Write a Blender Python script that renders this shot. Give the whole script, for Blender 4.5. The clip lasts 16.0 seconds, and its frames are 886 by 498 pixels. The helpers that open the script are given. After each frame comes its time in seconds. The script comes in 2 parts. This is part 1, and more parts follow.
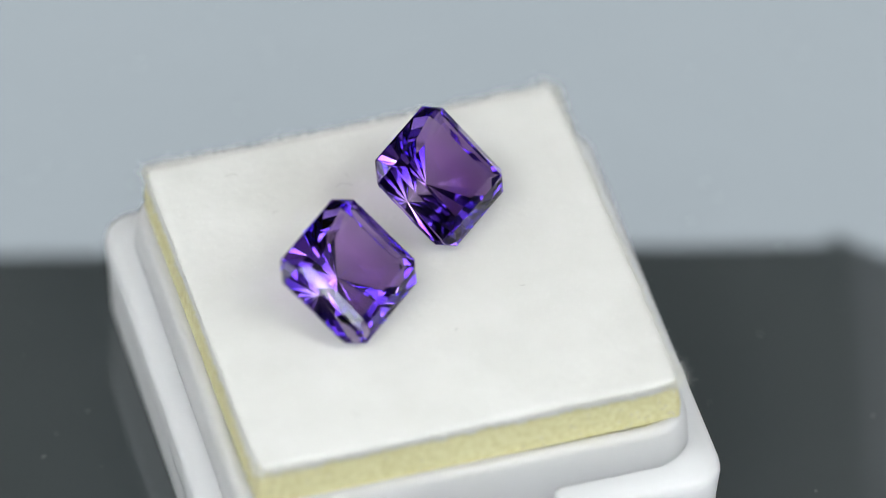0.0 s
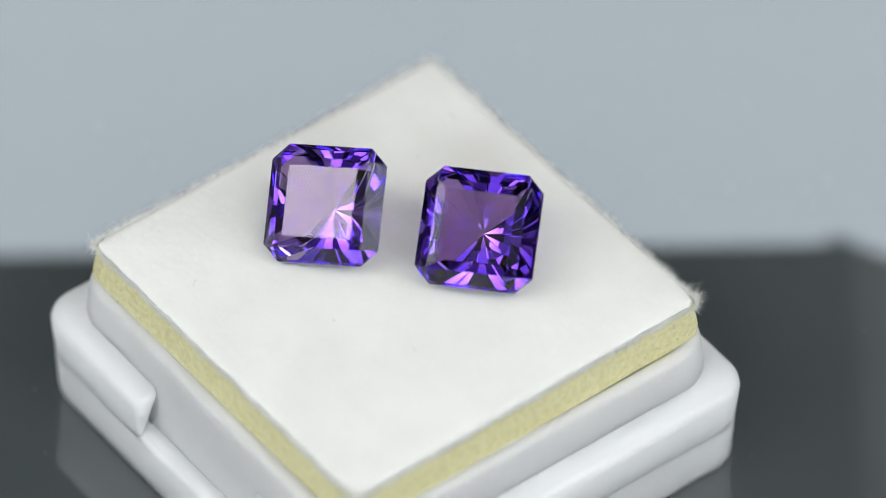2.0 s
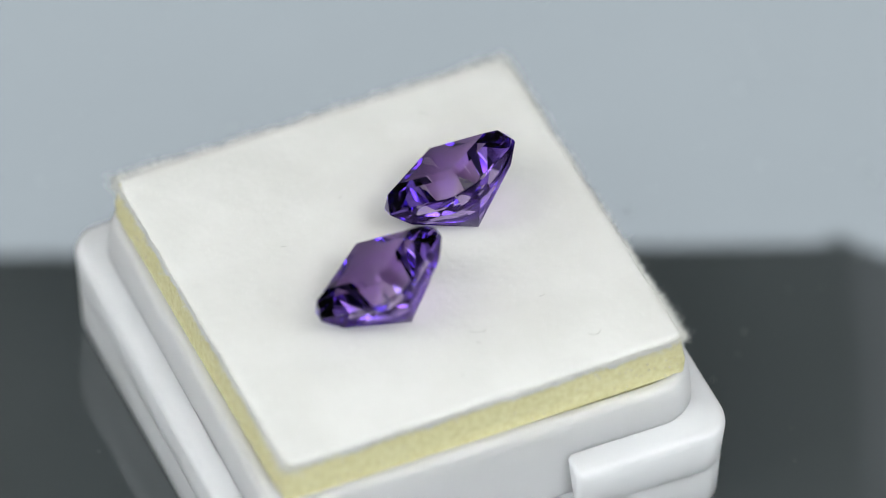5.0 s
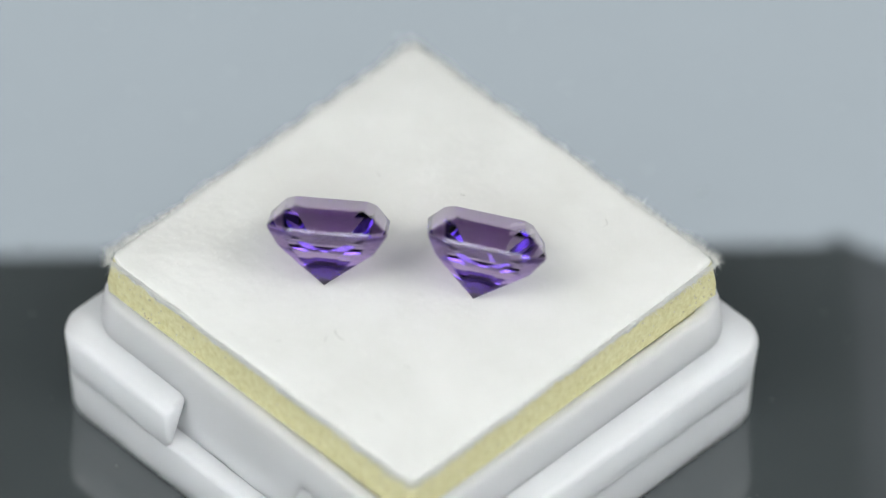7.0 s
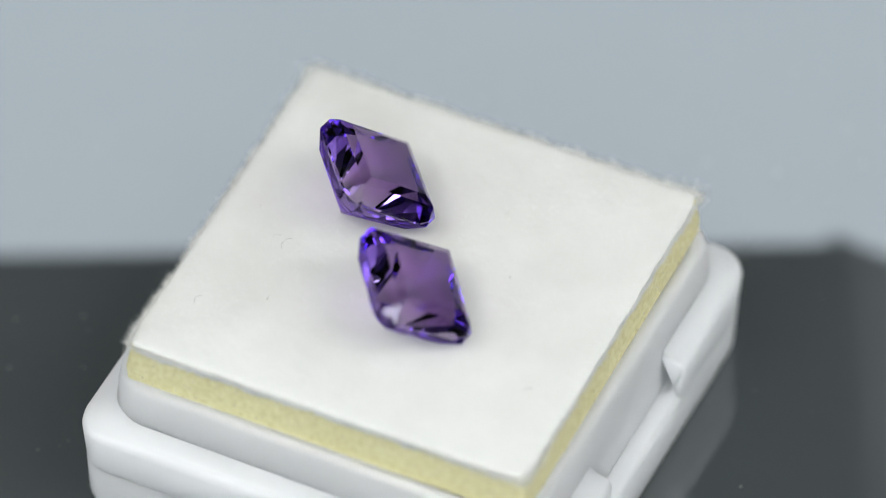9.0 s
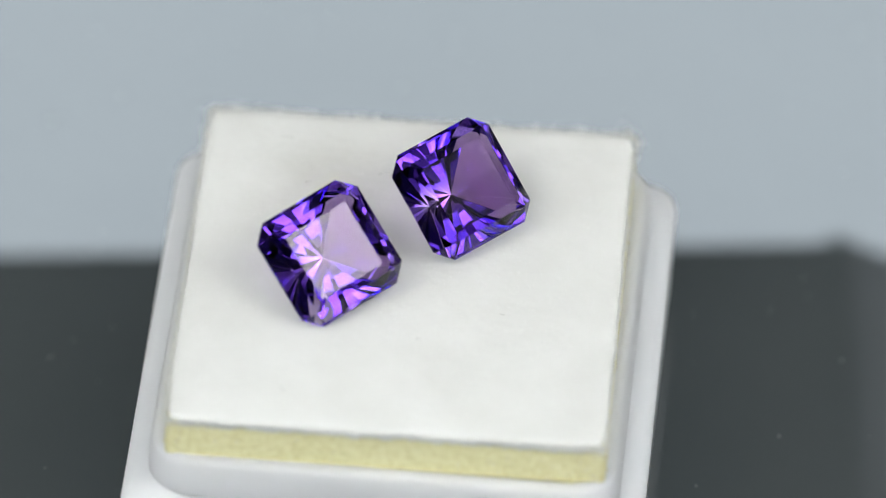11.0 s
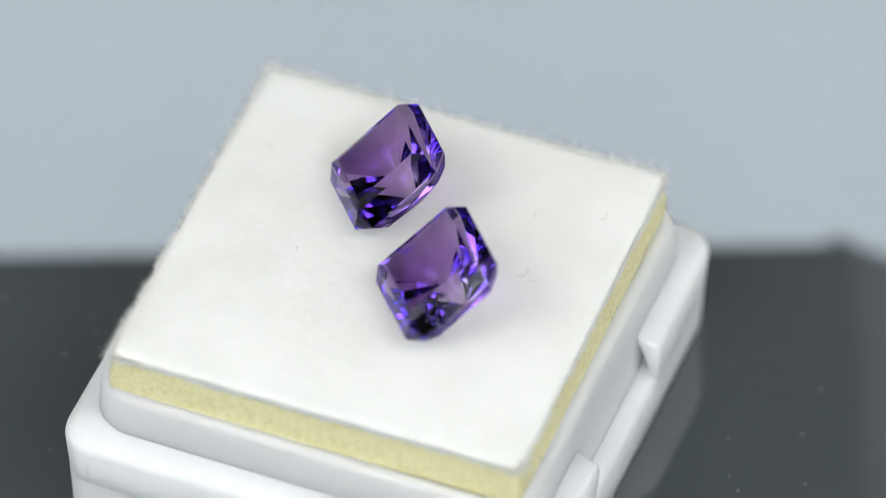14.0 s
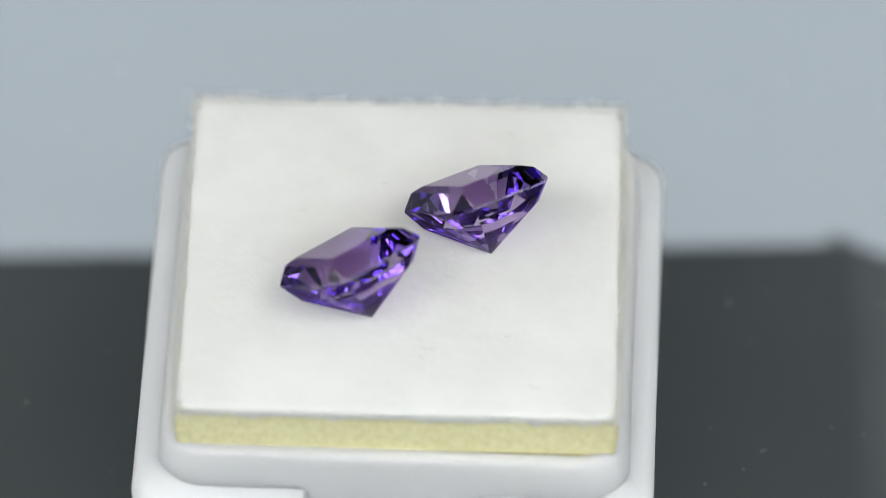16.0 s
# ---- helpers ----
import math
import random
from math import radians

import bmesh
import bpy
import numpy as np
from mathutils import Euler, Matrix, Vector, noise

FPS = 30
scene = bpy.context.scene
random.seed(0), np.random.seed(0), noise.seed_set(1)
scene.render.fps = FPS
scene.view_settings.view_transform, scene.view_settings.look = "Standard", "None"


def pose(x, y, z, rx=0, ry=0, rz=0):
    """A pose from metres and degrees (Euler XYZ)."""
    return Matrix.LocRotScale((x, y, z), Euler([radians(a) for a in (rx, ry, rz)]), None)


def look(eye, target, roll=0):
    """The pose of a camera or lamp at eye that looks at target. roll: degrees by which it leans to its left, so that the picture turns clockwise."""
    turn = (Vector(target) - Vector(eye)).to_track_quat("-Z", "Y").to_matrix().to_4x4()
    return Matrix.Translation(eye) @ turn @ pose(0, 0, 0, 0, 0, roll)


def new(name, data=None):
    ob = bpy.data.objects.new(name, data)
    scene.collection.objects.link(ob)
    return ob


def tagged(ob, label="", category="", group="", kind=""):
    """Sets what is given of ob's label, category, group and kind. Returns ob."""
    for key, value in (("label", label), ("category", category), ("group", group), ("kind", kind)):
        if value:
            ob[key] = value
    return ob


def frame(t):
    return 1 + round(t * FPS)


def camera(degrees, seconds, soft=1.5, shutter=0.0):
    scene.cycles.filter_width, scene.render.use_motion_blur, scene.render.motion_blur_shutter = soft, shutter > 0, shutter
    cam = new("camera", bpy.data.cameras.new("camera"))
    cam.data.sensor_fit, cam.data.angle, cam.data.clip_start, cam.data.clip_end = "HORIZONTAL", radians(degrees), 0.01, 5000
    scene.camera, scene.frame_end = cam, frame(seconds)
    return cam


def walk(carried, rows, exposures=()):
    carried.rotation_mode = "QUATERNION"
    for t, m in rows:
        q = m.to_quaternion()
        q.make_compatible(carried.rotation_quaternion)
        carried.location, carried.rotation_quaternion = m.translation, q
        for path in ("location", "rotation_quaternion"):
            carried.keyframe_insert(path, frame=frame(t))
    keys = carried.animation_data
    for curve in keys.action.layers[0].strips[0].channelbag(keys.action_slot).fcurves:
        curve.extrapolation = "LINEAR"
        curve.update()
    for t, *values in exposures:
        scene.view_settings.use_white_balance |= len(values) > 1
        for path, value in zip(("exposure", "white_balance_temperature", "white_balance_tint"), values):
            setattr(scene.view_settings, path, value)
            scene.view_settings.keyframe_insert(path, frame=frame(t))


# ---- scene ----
MM = 0.001

# ---- camera: a still macro lens looking down at the turntable ----
cam = camera(6.834, 16.0, soft=0.8)
VIEW = look((2.26 * MM, -299.01 * MM, 324.31 * MM), (2.26 * MM, 0.0, 13.95 * MM), 0.734)
walk(cam, [(0.0, VIEW), (16.0, VIEW)],
     exposures=((0.0, 0.0), (2.6, 0.0), (3.0, 0.07), (3.4, 0.15), (4.0, 0.15), (4.3, 0.10), (4.8, 0.0),
                (12.9, 0.0), (13.3, 0.07), (13.7, 0.15), (14.2, 0.15), (14.55, 0.09), (15.0, 0.0), (16.0, 0.0)))
cam.data.dof.use_dof = True
cam.data.dof.focus_distance = 0.4318
cam.data.dof.aperture_fstop = 17.0

# heights in millimetres above the turntable's glossy top
PAD = 12.2           # underside of the cloth
BOX_X, BOX_Y, BOX_TURN = 0.30, -0.70, 16.3

# ---- world and light ----
world = bpy.data.worlds.new("studio_air")
scene.world = world
world.use_nodes = True
world.node_tree.nodes["Background"].inputs[0].default_value = (0.78, 0.86, 1.0, 1)
world.node_tree.nodes["Background"].inputs[1].default_value = 0.32

BAR_LIGHT, TOP_LIGHT, KEY_LIGHT, WING_LIGHT, FRONT_LIGHT = 3.9, 0.40, 7.9, 3.1, 8.6
SPARKLE_LIGHT = 14.0


# ---- materials ----
def nodes_of(name):
    mat = bpy.data.materials.new(name)
    mat.use_nodes = True
    nt = mat.node_tree
    nt.nodes.clear()
    return mat, nt, nt.nodes.new("ShaderNodeOutputMaterial")


def node(nt, kind, **values):
    n = nt.nodes.new("ShaderNode" + kind)
    for key, value in values.items():
        n.inputs[key.replace("_", " ")].default_value = value
    return n


def noise_ramp(nt, scale, stops, detail=4.0, coords="Object"):
    tc = node(nt, "TexCoord")
    nz = node(nt, "TexNoise", Scale=scale, Detail=detail)
    nt.links.new(tc.outputs[coords], nz.inputs["Vector"])
    ramp = node(nt, "ValToRGB")
    els = ramp.color_ramp.elements
    els[0].position, els[0].color = stops[0][0], (*stops[0][1], 1)
    els[1].position, els[1].color = stops[-1][0], (*stops[-1][1], 1)
    for p, c in stops[1:-1]:
        els.new(p).color = (*c, 1)
    nt.links.new(nz.outputs["Fac"], ramp.inputs["Fac"])
    return nz, ramp


def principled(name, stops, scale, rough, bump=0.0, bump_scale=1.0, bump_dist=0.0001, **more):
    mat, nt, out = nodes_of(name)
    bs = node(nt, "BsdfPrincipled", Roughness=rough, **more)
    _, ramp = noise_ramp(nt, scale, stops)
    nt.links.new(ramp.outputs["Color"], bs.inputs["Base Color"])
    if bump:
        tc = node(nt, "TexCoord")
        nz = node(nt, "TexNoise", Scale=bump_scale, Detail=6.0)
        nt.links.new(tc.outputs["Object"], nz.inputs["Vector"])
        bp = node(nt, "Bump", Strength=bump, Distance=bump_dist)
        nt.links.new(nz.outputs["Fac"], bp.inputs["Height"])
        nt.links.new(bp.outputs["Normal"], bs.inputs["Normal"])
    nt.links.new(bs.outputs[0], out.inputs[0])
    return mat


def downy(name, colour):
    """Thin cotton fibres: light passes through them as well as off them."""
    mat, nt, out = nodes_of(name)
    _, ramp = noise_ramp(nt, 900, [(0.3, tuple(c * 0.97 for c in colour)), (0.7, tuple(min(1, c * 1.03) for c in colour))])
    mix = node(nt, "MixShader", Fac=0.55)
    for k, kind in ((1, "BsdfDiffuse"), (2, "BsdfTranslucent")):
        bs = node(nt, kind)
        nt.links.new(ramp.outputs["Color"], bs.inputs["Color"])
        nt.links.new(bs.outputs[0], mix.inputs[k])
    nt.links.new(mix.outputs[0], out.inputs[0])
    return mat


def glowing(name, colour, strength):
    mat, nt, out = nodes_of(name)
    em = node(nt, "Emission", Color=(*colour, 1), Strength=strength)
    nt.links.new(em.outputs[0], out.inputs[0])
    return mat


ABSORB = (0.80, 1.30, 0.52)     # how strongly the stone takes out red, green and blue


def amethyst(name, tints, bounces):
    """Clear purple quartz. Light's path length is put into the tint of what passes, and of what it mirrors, at the
    axis, half way out and at the girdle.
    """
    mat, nt, out = nodes_of(name)
    tc = node(nt, "TexCoord")
    sep = node(nt, "SeparateXYZ")
    nt.links.new(tc.outputs["Object"], sep.inputs[0])

    def maths(kind, one, two):
        n = node(nt, "Math")
        n.operation = kind
        for k, v in enumerate((one, two)):
            if isinstance(v, (int, float)):
                n.inputs[k].default_value = v
            elif v is not None:
                nt.links.new(v, n.inputs[k])
        return n.outputs[0]

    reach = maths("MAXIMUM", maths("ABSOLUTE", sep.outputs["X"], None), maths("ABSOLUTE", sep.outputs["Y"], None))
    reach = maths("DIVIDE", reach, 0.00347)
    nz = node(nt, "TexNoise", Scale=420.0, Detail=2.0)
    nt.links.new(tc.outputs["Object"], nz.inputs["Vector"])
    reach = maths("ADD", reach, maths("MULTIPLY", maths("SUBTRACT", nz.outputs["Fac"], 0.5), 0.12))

    def path_tint(colours):
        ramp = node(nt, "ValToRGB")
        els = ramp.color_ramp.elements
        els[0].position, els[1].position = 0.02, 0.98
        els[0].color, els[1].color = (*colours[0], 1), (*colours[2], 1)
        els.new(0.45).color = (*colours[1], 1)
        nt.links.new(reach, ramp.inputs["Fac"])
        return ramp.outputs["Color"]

    body = node(nt, "BsdfRefraction", Roughness=0.0, IOR=1.548)
    nt.links.new(path_tint(tints), body.inputs["Color"])
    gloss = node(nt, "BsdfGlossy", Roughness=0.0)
    nt.links.new(path_tint(bounces), gloss.inputs["Color"])
    fres = node(nt, "Fresnel", IOR=1.58)
    mix = node(nt, "MixShader")
    nt.links.new(fres.outputs[0], mix.inputs[0])
    nt.links.new(body.outputs[0], mix.inputs[1])
    nt.links.new(gloss.outputs[0], mix.inputs[2])
    nt.links.new(mix.outputs[0], out.inputs[0])
    return mat


M_CLOTH = principled("white_flannel", [(0.3, (0.80, 0.805, 0.765)), (0.7, (0.86, 0.865, 0.83))], 260, 0.95,
                     0.4, 1100, 0.00010, Sheen_Weight=0.35, Sheen_Roughness=0.5)
M_FIBRE = downy("white_fibre", (0.92, 0.925, 0.90))
M_FOAM = principled("yellowed_foam", [(0.3, (0.71, 0.655, 0.33)), (0.5, (0.78, 0.735, 0.41)), (0.72, (0.85, 0.815, 0.51))], 3200, 0.75,
                    0.18, 4800, 0.00010)
M_FOAM_DRY = principled("dry_glue", [(0.3, (0.70, 0.64, 0.42)), (0.7, (0.86, 0.82, 0.64))], 1500, 0.12, 0.6, 3000, 0.0001)
M_PLASTIC = principled("white_plastic", [(0.3, (0.88, 0.905, 0.935)), (0.7, (0.91, 0.935, 0.96))], 160, 0.38,
                       0.06, 300, 0.00006, Subsurface_Weight=1.0, Subsurface_Radius=(0.004, 0.004, 0.004), Subsurface_Scale=1.0)
M_BLACK = principled("black_acrylic", [(0.3, (0.061, 0.072, 0.074)), (0.7, (0.068, 0.079, 0.081))], 60, 0.03, IOR=1.92)
M_EDGE = principled("black_plastic", [(0.3, (0.02, 0.02, 0.02)), (0.7, (0.035, 0.035, 0.035))], 200, 0.5)
M_SPECK = principled("grey_dust", [(0.3, (0.13, 0.14, 0.13)), (0.7, (0.20, 0.21, 0.20))], 3000, 0.9)
M_LINT = principled("dark_lint", [(0.3, (0.30, 0.30, 0.27)), (0.7, (0.46, 0.45, 0.41))], 3000, 0.8)
M_GREY = principled("grey_paint", [(0.3, (0.52, 0.53, 0.55)), (0.7, (0.58, 0.59, 0.61))], 6, 0.8, 0.2, 60, 0.001)
M_TABLE = principled("dark_laminate", [(0.3, (0.10, 0.10, 0.11)), (0.7, (0.15, 0.15, 0.16))], 12, 0.5, 0.1, 300, 0.0002)
M_BOARD = principled("black_felt", [(0.3, (0.012, 0.013, 0.013)), (0.7, (0.022, 0.023, 0.023))], 300, 0.95, 0.3, 2000, 0.0002)
M_SLATE = principled("slate_card", [(0.3, (0.33, 0.33, 0.36)), (0.7, (0.39, 0.39, 0.42))], 200, 0.8, 0.2, 1500, 0.0002)
M_BAR = glowing("bar_diffuser", (0.80, 0.91, 1.0), BAR_LIGHT)
M_TOP = glowing("top_diffuser", (1.0, 0.985, 0.95), TOP_LIGHT)
M_FRONT = glowing("front_diffuser", (0.87, 0.935, 1.0), FRONT_LIGHT)
M_WING = glowing("wing_diffuser", (0.90, 0.95, 1.0), WING_LIGHT)
M_MID = glowing("middle_diffuser", (1.0, 0.985, 0.95), 5.0 * TOP_LIGHT)
M_SPARKLE = glowing("sparkle_lens", (1.0, 0.97, 0.93), SPARKLE_LIGHT)
M_WHITE = principled("white_paper", [(0.3, (0.76, 0.78, 0.80)), (0.7, (0.80, 0.82, 0.84))], 8, 0.8, 0.1, 90, 0.0005)
M_KEY = glowing("key_diffuser", (1.0, 0.985, 0.95), KEY_LIGHT)
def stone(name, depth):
    """The materials of a stone's table, crown with girdle, and pavilion: one stone, each tinted to imitate light's path
    through it.
    """
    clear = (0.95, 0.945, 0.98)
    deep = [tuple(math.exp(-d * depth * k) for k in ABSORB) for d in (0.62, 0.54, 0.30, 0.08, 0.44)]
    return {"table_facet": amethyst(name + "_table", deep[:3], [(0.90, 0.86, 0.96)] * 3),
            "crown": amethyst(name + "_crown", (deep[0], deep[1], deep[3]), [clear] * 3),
            # greyed at culet and girdle: short light paths and dimming, put into the tint
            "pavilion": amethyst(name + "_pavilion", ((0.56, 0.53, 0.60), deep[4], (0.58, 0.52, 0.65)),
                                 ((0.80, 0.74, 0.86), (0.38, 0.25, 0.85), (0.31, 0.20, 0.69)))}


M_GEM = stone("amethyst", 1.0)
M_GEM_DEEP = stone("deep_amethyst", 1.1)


# ---- building helpers ----
def part(name, bm, material, parent, label="", smooth=False, kind=""):
    me = bpy.data.meshes.new(name)
    bm.normal_update()
    bm.to_mesh(me)
    bm.free()
    for p in me.polygons:
        p.use_smooth = smooth
    me.materials.append(material)
    ob = new(name, me)
    ob.parent = parent
    if label or kind:
        tagged(ob, label, kind=kind)
    return ob


def empty(name, label, category, group="", kind=""):
    ob = new(name)
    ob.empty_display_size = 0.005
    return tagged(ob, label, category, group, kind)


def mesh_object(name, bm, material, smooth=False):
    return part(name, bm, material, None, "", smooth)


def box_mesh(x0, x1, y0, y1, z0, z1, bevel=0.0):
    bm = bmesh.new()
    bmesh.ops.create_cube(bm, size=1)
    for v in bm.verts:
        v.co = Vector((x0 + (v.co.x + 0.5) * (x1 - x0), y0 + (v.co.y + 0.5) * (y1 - y0), z0 + (v.co.z + 0.5) * (z1 - z0)))
    if bevel:
        bmesh.ops.bevel(bm, geom=bm.edges[:], offset=bevel, segments=2, affect="EDGES", profile=0.5)
    return bm


def rounded_loop(h, r, steps=8, side_steps=10):
    """Points round a square of half side h with corner radius r, from the corner at -x -y, counterclockwise."""
    pts = []
    for k in range(4):
        a0 = math.pi + k * math.pi / 2
        cx, cy = [(-1, -1), (1, -1), (1, 1), (-1, 1)][k]
        for i in range(steps + 1):
            a = a0 + i / steps * math.pi / 2
            pts.append((cx * (h - r) + r * math.cos(a), cy * (h - r) + r * math.sin(a)))
        ax, ay = pts[-1]
        nx, ny = [(1, -1), (1, 1), (-1, 1), (-1, -1)][k]
        bx, by = [(nx * (h - r), -h), (h, ny * (h - r)), (nx * (h - r), h), (-h, ny * (h - r))][k]
        for i in range(1, side_steps):
            f = i / side_steps
            pts.append((ax + (bx - ax) * f, ay + (by - ay) * f))
    return pts


def loft(bm, rings, closed=True, cap_start=False, cap_end=False):
    loops = [[bm.verts.new((x * MM, y * MM, z * MM)) for x, y, z in ring] for ring in rings]
    n = len(loops[0])
    for a, b in zip(loops, loops[1:]):
        for i in range(n if closed else n - 1):
            j = (i + 1) % n
            bm.faces.new((a[i], a[j], b[j], b[i]))
    if cap_start:
        bm.faces.new(list(reversed(loops[0])))
    if cap_end:
        bm.faces.new(loops[-1])
    return loops


def rings_of(profile, steps=8, side_steps=10):
    return [[(x, y, z) for x, y in rounded_loop(h, r, steps, side_steps)] for h, r, z in profile]


# ---- the studio round the turntable ----
def build_studio():
    tagged(mesh_object("table_top", box_mesh(-0.6, 0.6, -0.55, 0.45, -0.052, -0.022, 0.003), M_TABLE),
           "dark grey laminate studio table top under the turntable", "table", kind="structure")
    tagged(mesh_object("floor", box_mesh(-1.1, 1.1, -1.1, 1.1, -0.80, -0.76), M_GREY), "grey studio floor", "floor", kind="structure")
    tagged(mesh_object("ceiling", box_mesh(-1.1, 1.1, -1.1, 1.1, 1.20, 1.24), M_GREY), "pale grey studio ceiling", "ceiling", kind="structure")
    for name, b in (("wall_north", (-1.1, 1.1, 1.1, 1.15)), ("wall_south", (-1.1, 1.1, -1.15, -1.1)),
                    ("wall_east", (1.1, 1.15, -1.15, 1.15)), ("wall_west", (-1.15, -1.1, -1.15, 1.15))):
        tagged(mesh_object(name, box_mesh(*b, -0.76, 1.20), M_GREY), "plain pale grey painted studio wall", "wall", kind="structure")


def build_backdrop():
    """A white paper backdrop that stands behind the lights."""
    tagged(mesh_object("backdrop", box_mesh(-0.58, 0.58, 0.30, 0.302, -0.022, 0.75), M_WHITE),
           "white paper backdrop standing on the studio table", "backdrop", kind="structure")


def build_bar_light():
    """A bright bar light high behind the turntable; the black top mirrors it."""
    ob = empty("light_bar", "cool white light bar on a post behind the turntable", "lamp")
    part("housing", box_mesh(-0.068, 0.068, 0.2022, 0.220, 0.140, 0.227, 0.001), M_EDGE, ob, "black housing")
    part("diffuser", box_mesh(-0.066, 0.066, 0.2000, 0.2020, 0.142, 0.225, 0.0005), M_BAR, ob, "glowing white diffuser")
    part("post", box_mesh(-0.006, 0.006, 0.2050, 0.217, -0.022, 0.140, 0.0005), M_EDGE, ob)
    return ob


def build_board():
    """A black board over the bar, with a round lower corner; it is the dark half of what the turntable mirrors."""
    bm = bmesh.new()
    pts = [(-133, 25.7), (25.2, 19.65)]
    for i in range(9):
        a = -math.pi / 2 + i / 8 * (math.pi / 2 - 0.12)
        pts.append((26.2 + 2.4 * math.cos(a), 22.05 + 2.4 * math.sin(a)))
    pts += [(30.7, 43.3), (35.5, 83.6), (-133, 83.6)]
    front = [bm.verts.new((x * MM, 32.0 * MM, z * MM)) for x, z in pts]
    back = [bm.verts.new((x * MM, 33.2 * MM, z * MM)) for x, z in pts]
    bm.faces.new(front)
    bm.faces.new(list(reversed(back)))
    for i in range(len(pts)):
        j = (i + 1) % len(pts)
        bm.faces.new((front[j], front[i], back[i], back[j]))
    ob = empty("flag_board", "matt black rounded shading board above the light bar", "board")
    part("panel", bm, M_BOARD, ob)
    bm = bmesh.new()
    wing = [(26, 21.5), (27.6, 20.0), (31.1, 22.0), (70, 46), (70, 84), (26, 84)]
    front = [bm.verts.new((x * MM, 33.4 * MM, z * MM)) for x, z in wing]
    back = [bm.verts.new((x * MM, 34.4 * MM, z * MM)) for x, z in wing]
    bm.faces.new(front)
    bm.faces.new(list(reversed(back)))
    for i in range(len(wing)):
        j = (i + 1) % len(wing)
        bm.faces.new((front[j], front[i], back[i], back[j]))
    part("side_panel", bm, M_SLATE, ob, "mid grey side panel")
    for x in (-0.125, 0.064):
        part("post", box_mesh(x - 0.003, x + 0.003, 0.0705, 0.0765, -0.022, 0.084, 0.0005), M_EDGE, ob)
        part("clip", box_mesh(x - 0.004, x + 0.004, 0.0332, 0.0765, 0.078, 0.085, 0.0005), M_EDGE, ob)
    return ob


def build_softbox(eye, target, w, d, material, label, stand_x):
    ob = empty("softbox", label, "lamp", "studio lamps")
    m = look(eye, target)
    for name, b, mat, lab in (("housing", (-w / 2 - 0.006, w / 2 + 0.006, -d / 2 - 0.006, d / 2 + 0.006, 0.001, 0.05), M_EDGE, "black housing"),
                              ("diffuser", (-w / 2, w / 2, -d / 2, d / 2, -0.003, 0.0), material, "glowing white diffuser")):
        bm = box_mesh(*b, 0.0005)
        bmesh.ops.transform(bm, matrix=m, verts=bm.verts)
        part(name, bm, mat, ob, lab)
    ex, ey, ez = eye
    sx, sy = stand_x
    bm = bmesh.new()
    a, b = Vector((sx, sy, -0.76)), Vector((sx, sy, ez + 0.07))
    for p, q in ((a, b), (b, m @ Vector((0, 0, 0.05)))):
        ax = (q - p)
        bmesh.ops.create_cone(bm, cap_ends=True, segments=10, radius1=0.009, radius2=0.009, depth=ax.length,
                              matrix=Matrix.Translation((p + q) / 2) @ ax.to_track_quat("Z", "Y").to_matrix().to_4x4())
    part("stand", bm, M_EDGE, ob, "black metal stand")
    return ob


# ---- turntable ----
def build_turntable():
    ob = empty("turntable", "glossy black acrylic turntable disc with dust specks", "turntable")
    bm = bmesh.new()
    n = 128
    prof = [(49.0, -3.0), (49.8, -2.6), (50.0, -2.2), (50.0, -0.5), (49.85, -0.15), (49.5, 0.0)]
    loft(bm, [[(r * math.cos(i / n * 2 * math.pi), r * math.sin(i / n * 2 * math.pi), z) for i in range(n)] for r, z in prof],
         True, True, True)
    part("disc", bm, M_BLACK, ob)
    bm = bmesh.new()
    loft(bm, [[(r * math.cos(i / n * 2 * math.pi), r * math.sin(i / n * 2 * math.pi), z) for i in range(n)] for r, z in
              ((44.0, -22.0), (44.0, -4.0), (40.0, -3.02))], True, True, True)
    part("base", bm, M_EDGE, ob, "matt black base")
    rng = random.Random(5)
    bm = bmesh.new()
    for i in range(150):
        a, rad = rng.uniform(0, 2 * math.pi), rng.uniform(17, 44)
        s = rng.choice((0.05, 0.07, 0.09, 0.14)) * rng.uniform(0.7, 1.2)
        m = Matrix.Translation((rad * math.cos(a) * MM, rad * math.sin(a) * MM, 0.02 * MM)) @ Euler((0, 0, a * 3)).to_matrix().to_4x4() @ \
            Matrix.Diagonal((s * MM, s * MM * rng.uniform(0.4, 1), 0.05 * MM, 1))
        bmesh.ops.create_icosphere(bm, subdivisions=1, radius=1, matrix=m)
    part("dust", bm, M_SPECK, ob, "scattered pale dust specks", kind="stuff")
    return ob


# ---- gem box ----
NOTCH = 4.9


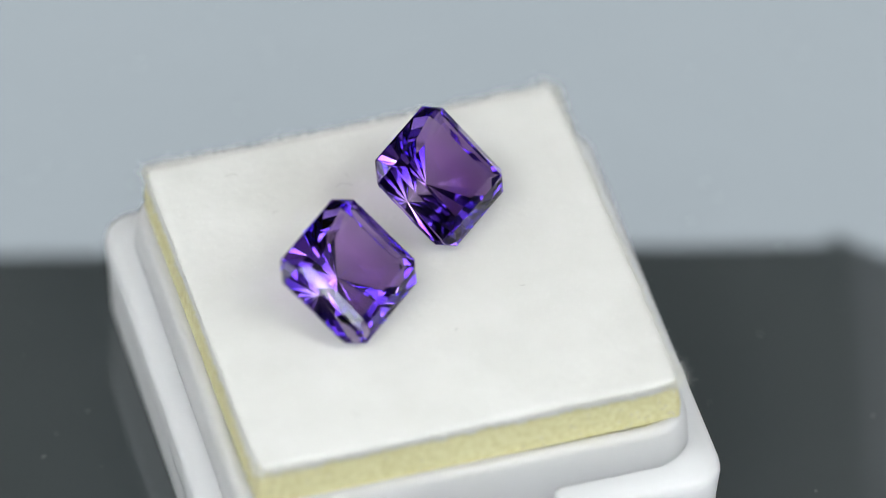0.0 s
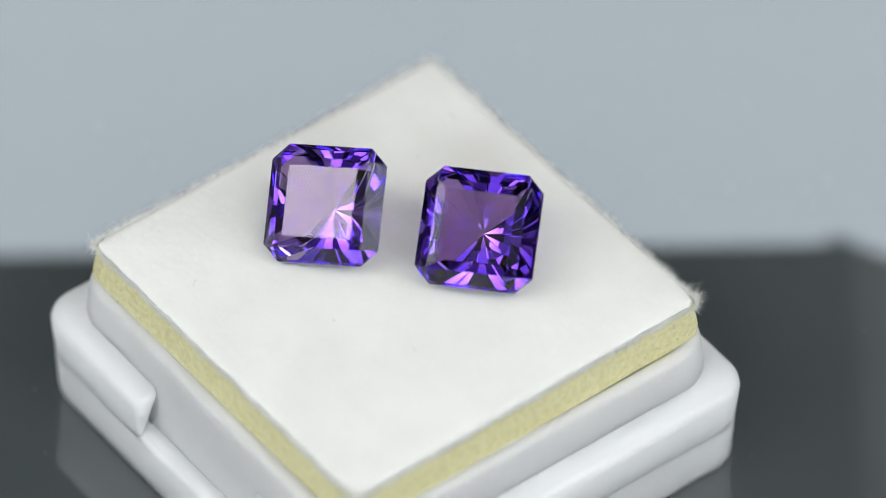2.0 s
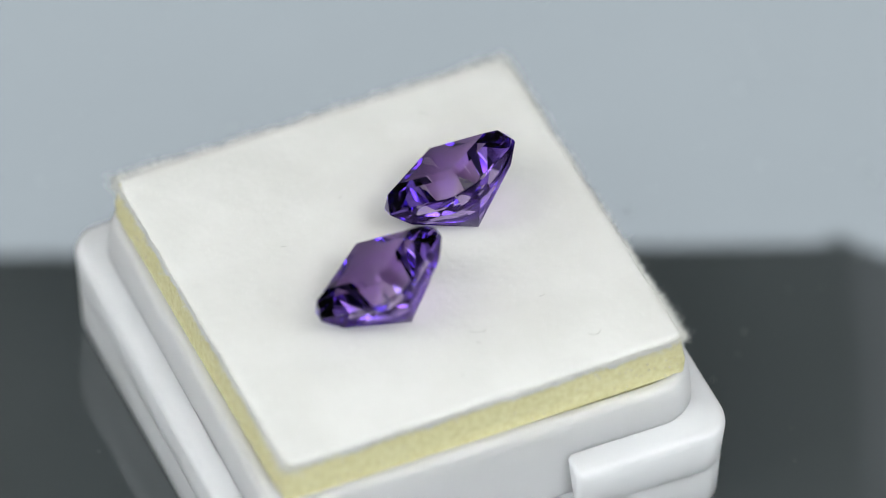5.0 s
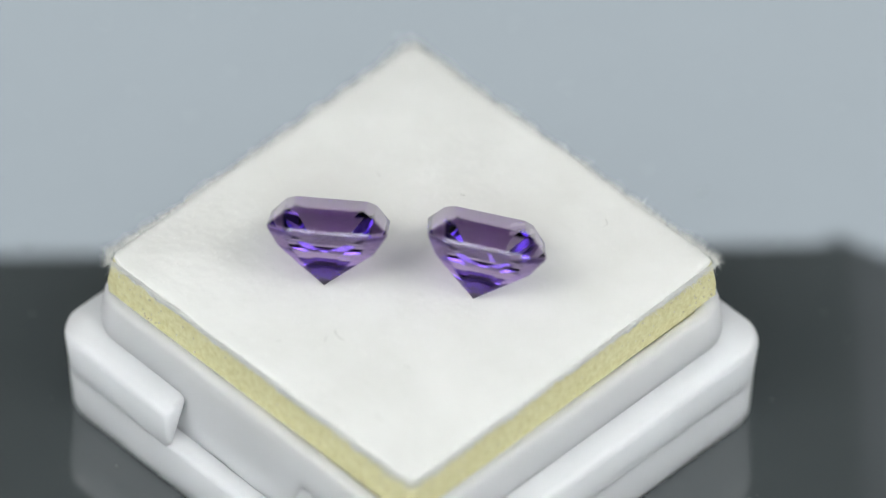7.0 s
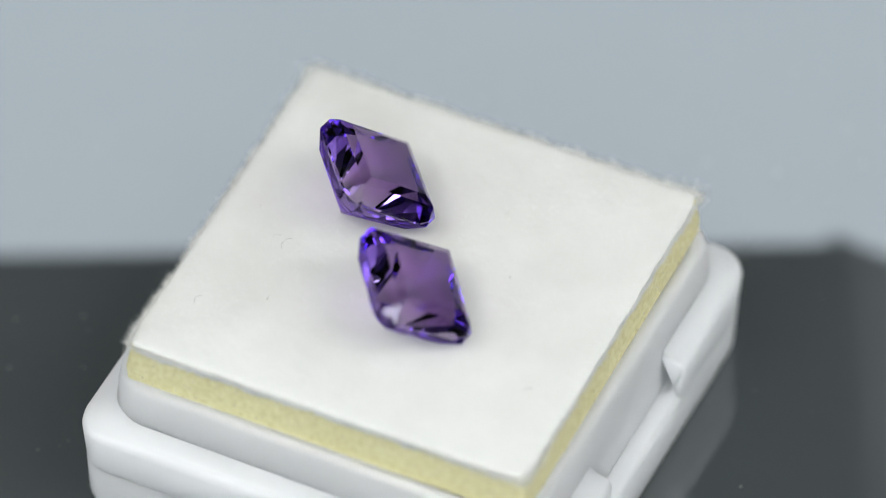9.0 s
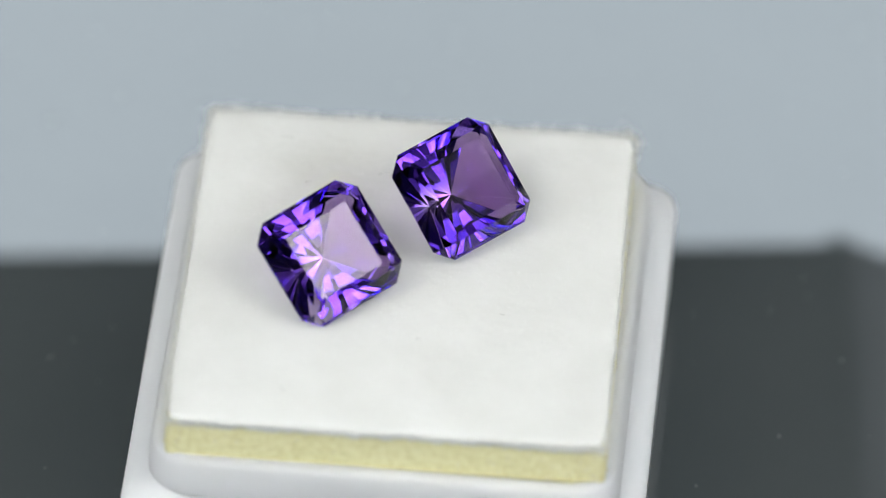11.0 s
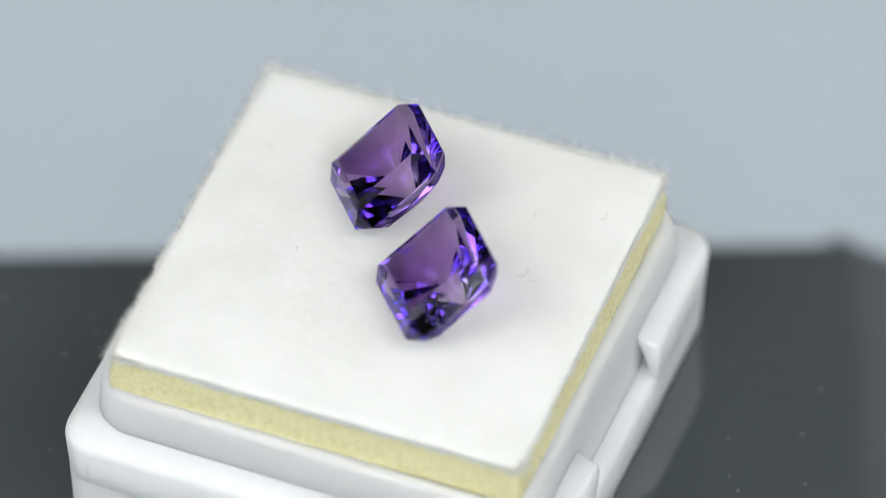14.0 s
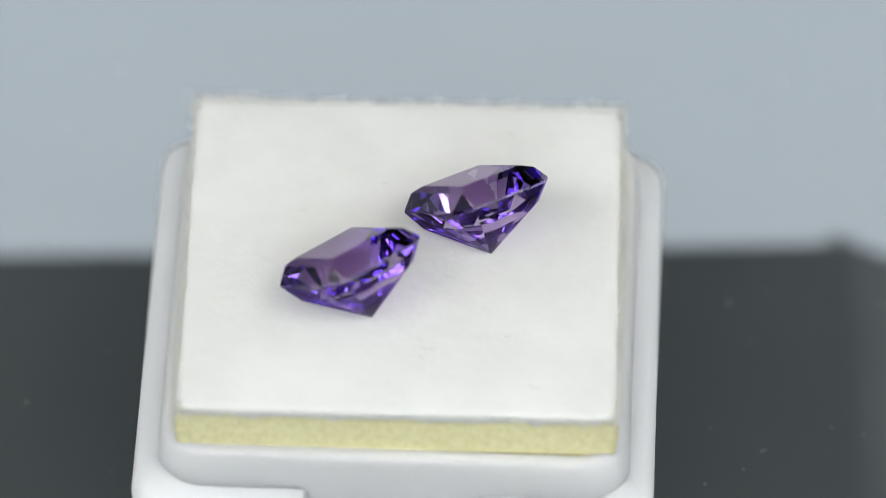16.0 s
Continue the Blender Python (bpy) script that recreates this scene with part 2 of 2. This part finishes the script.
def build_box():
    ob = empty("gem_box", "open white plastic gem box tray with stepped rim", "box")
    # lower skirt up to the notched ledge, with the inner wall
    bm = bmesh.new()
    loft(bm, rings_of([(14.4, 2.0, 0.0), (14.75, 2.1, 0.06), (14.84, 2.1, 0.4), (14.94, 2.1, 3.4), (14.84, 2.1, 3.72), (14.55, 2.1, 3.88),
                       (13.2, 2.3, 3.95)]), True, True, True)
    part("skirt", bm, M_PLASTIC, ob, smooth=True)
    bm = bmesh.new()
    loft(bm, rings_of([(13.75, 2.4, 3.9), (13.68, 2.4, 6.2), (13.55, 2.5, 8.8), (13.47, 2.5, 9.38), (13.3, 2.4, 9.71), (13.0, 2.2, 9.81),
                       (12.7, 2.0, 9.72), (12.47, 1.9, 9.48), (12.45, 1.9, 4.2)]), True)
    part("inner_wall", bm, M_PLASTIC, ob, smooth=True)
    # upper skirt: two wrap-round shoulders that leave a thumb notch on two opposite sides
    for turn in (0, 180):
        bm = bmesh.new()
        prof = [(14.92, 2.1, 3.3), (15.08, 2.1, 5.9), (15.02, 2.1, 6.25), (14.84, 2.0, 6.46), (14.55, 1.95, 6.54), (14.0, 1.9, 6.68), (13.4, 1.8, 7.3)]
        rings = []
        for h, r, z in prof:
            pts = []
            for k in range(4):
                f = k / 4
                pts.append((NOTCH + (h - r - NOTCH) * f, -h))
            for cx, cy, a0 in ((1, -1, -math.pi / 2), (1, 1, 0.0)):
                for i in range(9):
                    a = a0 + i / 8 * math.pi / 2
                    pts.append((cx * (h - r) + r * math.cos(a), cy * (h - r) + r * math.sin(a)))
            for k in range(1, 5):
                f = k / 4
                pts.append((h - r + (NOTCH - h + r) * f, h))
            rings.append([(x, y, z) for x, y in pts])
        loops = loft(bm, rings, closed=False)
        bm.faces.new([l[0] for l in loops])
        bm.faces.new([l[-1] for l in reversed(loops)])
        bmesh.ops.rotate(bm, verts=bm.verts, cent=(0, 0, 0), matrix=Matrix.Rotation(radians(turn), 3, "Z"))
        s = part("shoulder", bm, M_PLASTIC, ob, smooth=True)
        bv = s.modifiers.new("round", "BEVEL")
        bv.width, bv.segments, bv.limit_method, bv.angle_limit = 0.8 * MM, 5, "ANGLE", radians(50)
    return ob


# ---- foam pad with its cloth ----
HALF = 12.45


def ragged(t, seed, size):
    return size * noise.noise(Vector((t * 0.55, seed, 3.1))) + size * 0.45 * noise.noise(Vector((t * 2.1, seed, 7.7))) + size * 0.5 * noise.noise(Vector((t * 6.3, seed, 1.7)))


def cloth_height(x, y):
    """Height of the cloth's face over its hem, in millimetres."""
    d = max(abs(x), abs(y)) / HALF
    return 0.38 + 0.44 * (1 - d ** 3) + 0.05 * noise.noise(Vector((x * 0.35, y * 0.35, 1.0)))


def build_pad():
    ob = empty("display_pad", "yellowed foam pad covered with white flannel cloth", "pad")
    bm = bmesh.new()
    rings = []
    for h, z in ((12.4, 4.3), (12.4, PAD - 2.9), (12.66, PAD - 2.5), (12.68, PAD - 1.6), (12.58, PAD - 0.8), (12.46, PAD + 0.1)):
        ring = []
        for i, (x, y) in enumerate(rounded_loop(h, 0.35, 3, 60)):
            k = 1 + 0.002 * noise.noise(Vector((x * 1.7, y * 1.7, z * 2)))
            ring.append((x * k, y * k, z))
        rings.append(ring)
    loft(bm, rings, True, True, True)
    part("foam", bm, M_FOAM, ob, "yellowed crumbly foam")
    rng = random.Random(11)
    bm = bmesh.new()
    for i in range(340):
        s, u, z = rng.randrange(4), rng.choice((-1, 1)) * (12.2 - abs(rng.gauss(0, 4.5))), PAD - rng.uniform(0.2, 2.4)
        p = Matrix.Rotation(s * math.pi / 2, 4, "Z") @ Vector((u, -12.48 - 0.12 * min(2.0, PAD - z), z))
        r = rng.uniform(0.025, 0.09)
        bmesh.ops.create_icosphere(bm, subdivisions=1, radius=r * MM, matrix=Matrix.Translation(p * MM))
    part("glue_grain", bm, M_FOAM_DRY, ob, "glinting dried glue grains", kind="stuff")
    # cloth: a thick napped sheet with a wavering hem
    bm = bmesh.new()
    n = 150
    grid = {}
    for i in range(n + 1):
        for j in range(n + 1):
            u, v = -1 + 2 * i / n, -1 + 2 * j / n
            hx = HALF + 0.12 + ragged(v * HALF, 2.0 if u > 0 else 9.0, 0.11) * abs(u)
            hy = HALF + 0.12 + ragged(u * HALF, 5.0 if v > 0 else 13.0, 0.11) * abs(v)
            x, y = u * hx, v * hy
            k = 1 - 0.022 * (abs(u) * abs(v)) ** 16
            x, y = x * k, y * k
            e = min(HALF + 0.15 - abs(x), HALF + 0.15 - abs(y))
            drop = 0.14 * max(0.0, 1 - max(e, 0.0) / 0.6) ** 2
            z = PAD + cloth_height(x, y) - drop + 0.016 * noise.noise(Vector((x * 4, y * 4, 0))) + 0.012 * noise.noise(Vector((x * 11, y * 11, 4)))
            grid[i, j] = bm.verts.new((x * MM, y * MM, z * MM))
    for i in range(n):
        for j in range(n):
            bm.faces.new((grid[i, j], grid[i + 1, j], grid[i + 1, j + 1], grid[i, j + 1]))
    rim = [grid[i, 0] for i in range(n)] + [grid[n, j] for j in range(n)] + [grid[i, n] for i in range(n, 0, -1)] + [grid[0, j] for j in range(n, 0, -1)]
    low = []
    for k, v in enumerate(rim):
        wob = 0.20 * noise.noise(Vector((v.co.x / MM * 0.8, v.co.y / MM * 0.8, 21)))
        wob += 0.22 * noise.noise(Vector((v.co.x / MM * 4.5, v.co.y / MM * 4.5, 25)))
        low.append(bm.verts.new((v.co.x * 1.002, v.co.y * 1.002, (PAD - 0.10 + wob) * MM)))
    for k in range(len(rim)):
        m = (k + 1) % len(rim)
        bm.faces.new((rim[k], low[k], low[m], rim[m]))
    bm.faces.new(list(reversed(low)))
    part("cloth", bm, M_CLOTH, ob, "white napped flannel cloth", smooth=True)
    # nap: short bent fibres, dense along the hem, thin over the face
    bm = bmesh.new()
    rng = random.Random(3)

    def fibre(p, direction, length, width):
        d = direction.normalized()
        side = d.cross(Vector((rng.uniform(-0.5, 0.5), rng.uniform(-0.5, 0.5), 1))).normalized() * width
        bend = Vector((rng.uniform(-1, 1), rng.uniform(-1, 1), rng.uniform(-0.6, 1))) * length * 0.35
        q, r = p + d * length * 0.55, p + d * length + bend
        vs = [bm.verts.new(v * MM) for v in (p - side, p + side, q + side * 0.7, q - side * 0.7, r)]
        bm.faces.new(vs[:4])
        bm.faces.new((vs[3], vs[2], vs[4]))

    for s in range(4):
        rot = Matrix.Rotation(s * math.pi / 2, 3, "Z")
        for i in range(5000):
            u = rng.uniform(-1, 1) * (HALF + 0.1)
            thick = 0.95 + 0.5 * noise.noise(Vector((u * 0.8, s * 3.0, 0)))
            z = PAD + cloth_height(u, HALF) - 0.07 - 0.34 * rng.random() ** 2
            p = rot @ Vector((u, -HALF - 0.08 - ragged(u, (13.0, 2.0, 5.0, 9.0)[s], 0.11) * 0.9, z))
            d = rot @ Vector((rng.uniform(-0.9, 0.9), -1, rng.uniform(-0.5, 1.0)))
            fibre(p, d, rng.uniform(0.05, 0.6) * rng.uniform(0.5, 1.0) * max(0.35, thick) * (1 + 0.6 * (abs(u) / HALF) ** 4), rng.uniform(0.008, 0.017))
        for k in range(60):
            u = HALF - abs(rng.gauss(0, 0.25))
            p = rot @ Vector((u, -u, PAD + rng.uniform(0.0, 0.45)))
            fibre(p, rot @ Vector((rng.uniform(0, 1), -rng.uniform(0, 1), rng.uniform(-0.4, 0.6))), rng.uniform(0.12, 0.42), 0.013)
    for i in range(16000):
        x, y = rng.uniform(-1, 1) * HALF, rng.uniform(-1, 1) * HALF
        fibre(Vector((x, y, PAD + cloth_height(x, y) - 0.03)), Vector((rng.uniform(-1, 1), rng.uniform(-1, 1), 0.4)), rng.uniform(0.08, 0.25), 0.008)
    part("nap", bm, M_FIBRE, ob, "loose white cloth fibres", kind="stuff")
    return ob


def build_lint(x, y, size, seed):
    """A fine curled hair on the cloth."""
    rng = random.Random(seed)
    bm = bmesh.new()
    a, p, pts = rng.uniform(0, 6.28), Vector((0, 0, 0)), []
    curl = rng.uniform(0.1, 0.35) * rng.choice((-1, 1))
    for k in range(12):
        pts.append(p.copy())
        a += curl * rng.uniform(-0.6, 2.0)
        p += Vector((math.cos(a), math.sin(a), 0.12 * math.sin(k))) * size / 12
    rings = []
    for k, p in enumerate(pts):
        d = (pts[min(k + 1, 11)] - pts[max(k - 1, 0)]).normalized()
        s = Vector((-d.y, d.x, 0)).normalized()
        w = 0.012
        rings.append([tuple(p + s * w * math.cos(b) + Vector((0, 0, 1)) * w * math.sin(b)) for b in (0, 2.09, 4.19)])
    loft(bm, rings, True, True, True)
    ob = mesh_object("lint_fibre", bm, M_LINT)
    return tagged(ob, "fine curled dark lint hair lying on the white cloth", "lint", "lint on the cloth"), \
        (x, y, PAD + cloth_height(x, y) + 0.01)


# ---- gems ----
SIDE, CUT, DEPTH = 6.94, 0.97, 3.61
FAN = (1, 4)         # narrow pavilion facets under a corner and under a side


def build_gem(label, material):
    """A square cut stone with cut corners: table, stepped crown, thin girdle and a fan of pavilion facets."""
    ob = empty("gemstone", label, "gemstone", "pair of amethysts")
    h, c = SIDE / 2, CUT
    outline = [(-h + c, h), (-h, h - c), (-h, -h + c), (-h + c, -h), (h - c, -h), (h, -h + c), (h, h - c), (h - c, h)]
    g_top = [(x, y, 0.07) for x, y in outline]
    g_low = [(x, y, -0.07) for x, y in outline]
    s1, s2 = 0.76 * h, 0.60 * h
    square = ((-1, 1), (-1, -1), (1, -1), (1, 1))
    step = [(a * s1, b * s1, 0.90) for a, b in square]
    table = [(a * s2, b * s2, 1.16) for a, b in square]
    crown, girdle, pavilion = [], [], []
    for k in range(4):
        m = (k + 1) % 4
        crown.append((step[k], step[m], table[m], table[k]))
        crown.append((g_top[2 * k], g_top[2 * k + 1], step[k]))
        crown.append((g_top[2 * k + 1], g_top[(2 * k + 2) % 8], step[m], step[k]))
    for k in range(8):
        m = (k + 1) % 8
        girdle.append((g_low[k], g_low[m], g_top[m], g_top[k]))
    # one steep facet below each girdle edge, then narrow ones down to the culet
    culet = (0.0, 0.0, -DEPTH)
    for k in range(8):
        m = (k + 1) % 8
        count = FAN[k % 2]
        mids = []
        for i in range(count + 1):
            f = i / count
            lift = math.sin(math.pi * f)
            s, z = 0.80 - 0.02 * lift, -1.18 - 0.06 * lift - (0.075 if i % 2 else 0.0)
            mids.append(((outline[k][0] * (1 - f) + outline[m][0] * f) * s, (outline[k][1] * (1 - f) + outline[m][1] * f) * s, z))
        mid = count // 2
        pavilion.append((g_low[m], g_low[k], mids[mid]))
        for i in range(count):
            pavilion.append((g_low[k] if i < mid else g_low[m], mids[i], mids[i + 1]))
            pavilion.append((mids[i + 1], mids[i], culet))
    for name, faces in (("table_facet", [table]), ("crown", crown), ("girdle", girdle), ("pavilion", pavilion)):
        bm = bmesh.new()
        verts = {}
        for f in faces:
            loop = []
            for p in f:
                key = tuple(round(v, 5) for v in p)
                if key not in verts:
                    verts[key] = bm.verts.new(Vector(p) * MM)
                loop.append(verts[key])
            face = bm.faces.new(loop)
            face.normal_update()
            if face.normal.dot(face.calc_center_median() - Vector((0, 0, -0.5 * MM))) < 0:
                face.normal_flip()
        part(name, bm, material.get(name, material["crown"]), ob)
    return ob


def tilt(w):
    v = Vector(w)
    return Matrix.Rotation(v.length, 4, v.normalized())


# ---- build ----
build_studio()
build_backdrop()
build_bar_light()
build_board()
for side in (1, -1):
    build_softbox((side * 0.34, -0.14, 0.46), (0.0, 0.0, 0.0), 0.46, 0.36, M_TOP, "wide white softbox hanging over the turntable", (side * 0.62, 0.60))
    build_softbox((side * 0.235, -0.18, 0.40), (0.0, 0.0, 0.0), 0.17, 0.12, M_KEY, "bright white softbox lamp on a black stand", (side * 0.66, -0.30))
    build_softbox((side * 0.42, -0.15, 0.24), (0.0, 0.0, 0.0), 0.30, 0.22, M_WING, "tilted white softbox beside the turntable", (side * 0.72, -0.15))
build_softbox((0.0, -0.27, 0.52), (0.0, 0.0, 0.0), 0.22, 0.30, M_MID, "white softbox hanging over the camera", (0.0, 0.64))
build_softbox((0.0, -0.46, 0.295), (0.0, 0.0, 0.0), 0.32, 0.12, M_FRONT, "low white softbox lamp facing the turntable", (0.62, -0.62))
# four small lamps out of view, added to put sparkle into the stones
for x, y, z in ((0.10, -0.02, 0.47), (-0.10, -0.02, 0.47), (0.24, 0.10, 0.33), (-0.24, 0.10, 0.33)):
    build_softbox((x, y, z), (0.0, 0.0, 0.0), 0.026, 0.026, M_SPARKLE, "small unseen lamp added for gem sparkle, on a black stand", (math.copysign(0.70, x), 0.25 + y))
turntable = build_turntable()
gem_box = build_box()
display_pad = build_pad()
gem_a = build_gem("square cut purple amethyst gem tilted on white cloth", M_GEM)
gem_b = build_gem("square cut deep purple amethyst gem tilted on white cloth", M_GEM_DEEP)
lints = [build_lint(*a) for a in ((-2.2, 7.6, 1.3, 1), (-1.5, 8.5, 0.6, 2), (-7.5, 10.2, 1.0, 3), (6.1, -3.1, 0.4, 5), (0.5, 10.2, 0.25, 8),
                                (-5.9, -10.1, 0.8, 9), (1.4, -5.4, 0.35, 12), (-6.4, 6.5, 0.45, 13))]


# ---- what turns: everything on the disc goes round clockwise together ----
def turn_at(t):
    return -34.216 * t - 0.0419 * t * t


def motions():
    in_box = pose(BOX_X * MM, BOX_Y * MM, 0, 0, 0, BOX_TURN)
    on_pad = pose(BOX_X * MM, BOX_Y * MM, 0, 0, 0, BOX_TURN + 0.8)
    rest = [(turntable, pose(0, 0, 0)), (gem_box, in_box), (display_pad, on_pad),
            (gem_a, Matrix.Translation((-3.137 * MM, -3.721 * MM, (3.796 + PAD - 0.12) * MM)) @ tilt((0.672, 0.163, 0.978))),
            (gem_b, Matrix.Translation((1.987 * MM, 3.888 * MM, (3.955 + PAD - 0.12) * MM)) @ tilt((0.611, 0.295, 0.989)))]
    rest += [(ob, on_pad @ Matrix.Translation(Vector(p) * MM)) for ob, p in lints]
    times = [i * 0.25 for i in range(65)]
    for ob, m in rest:
        walk(ob, [(t, pose(0, 0, 0, 0, 0, turn_at(t)) @ m) for t in times])


motions()
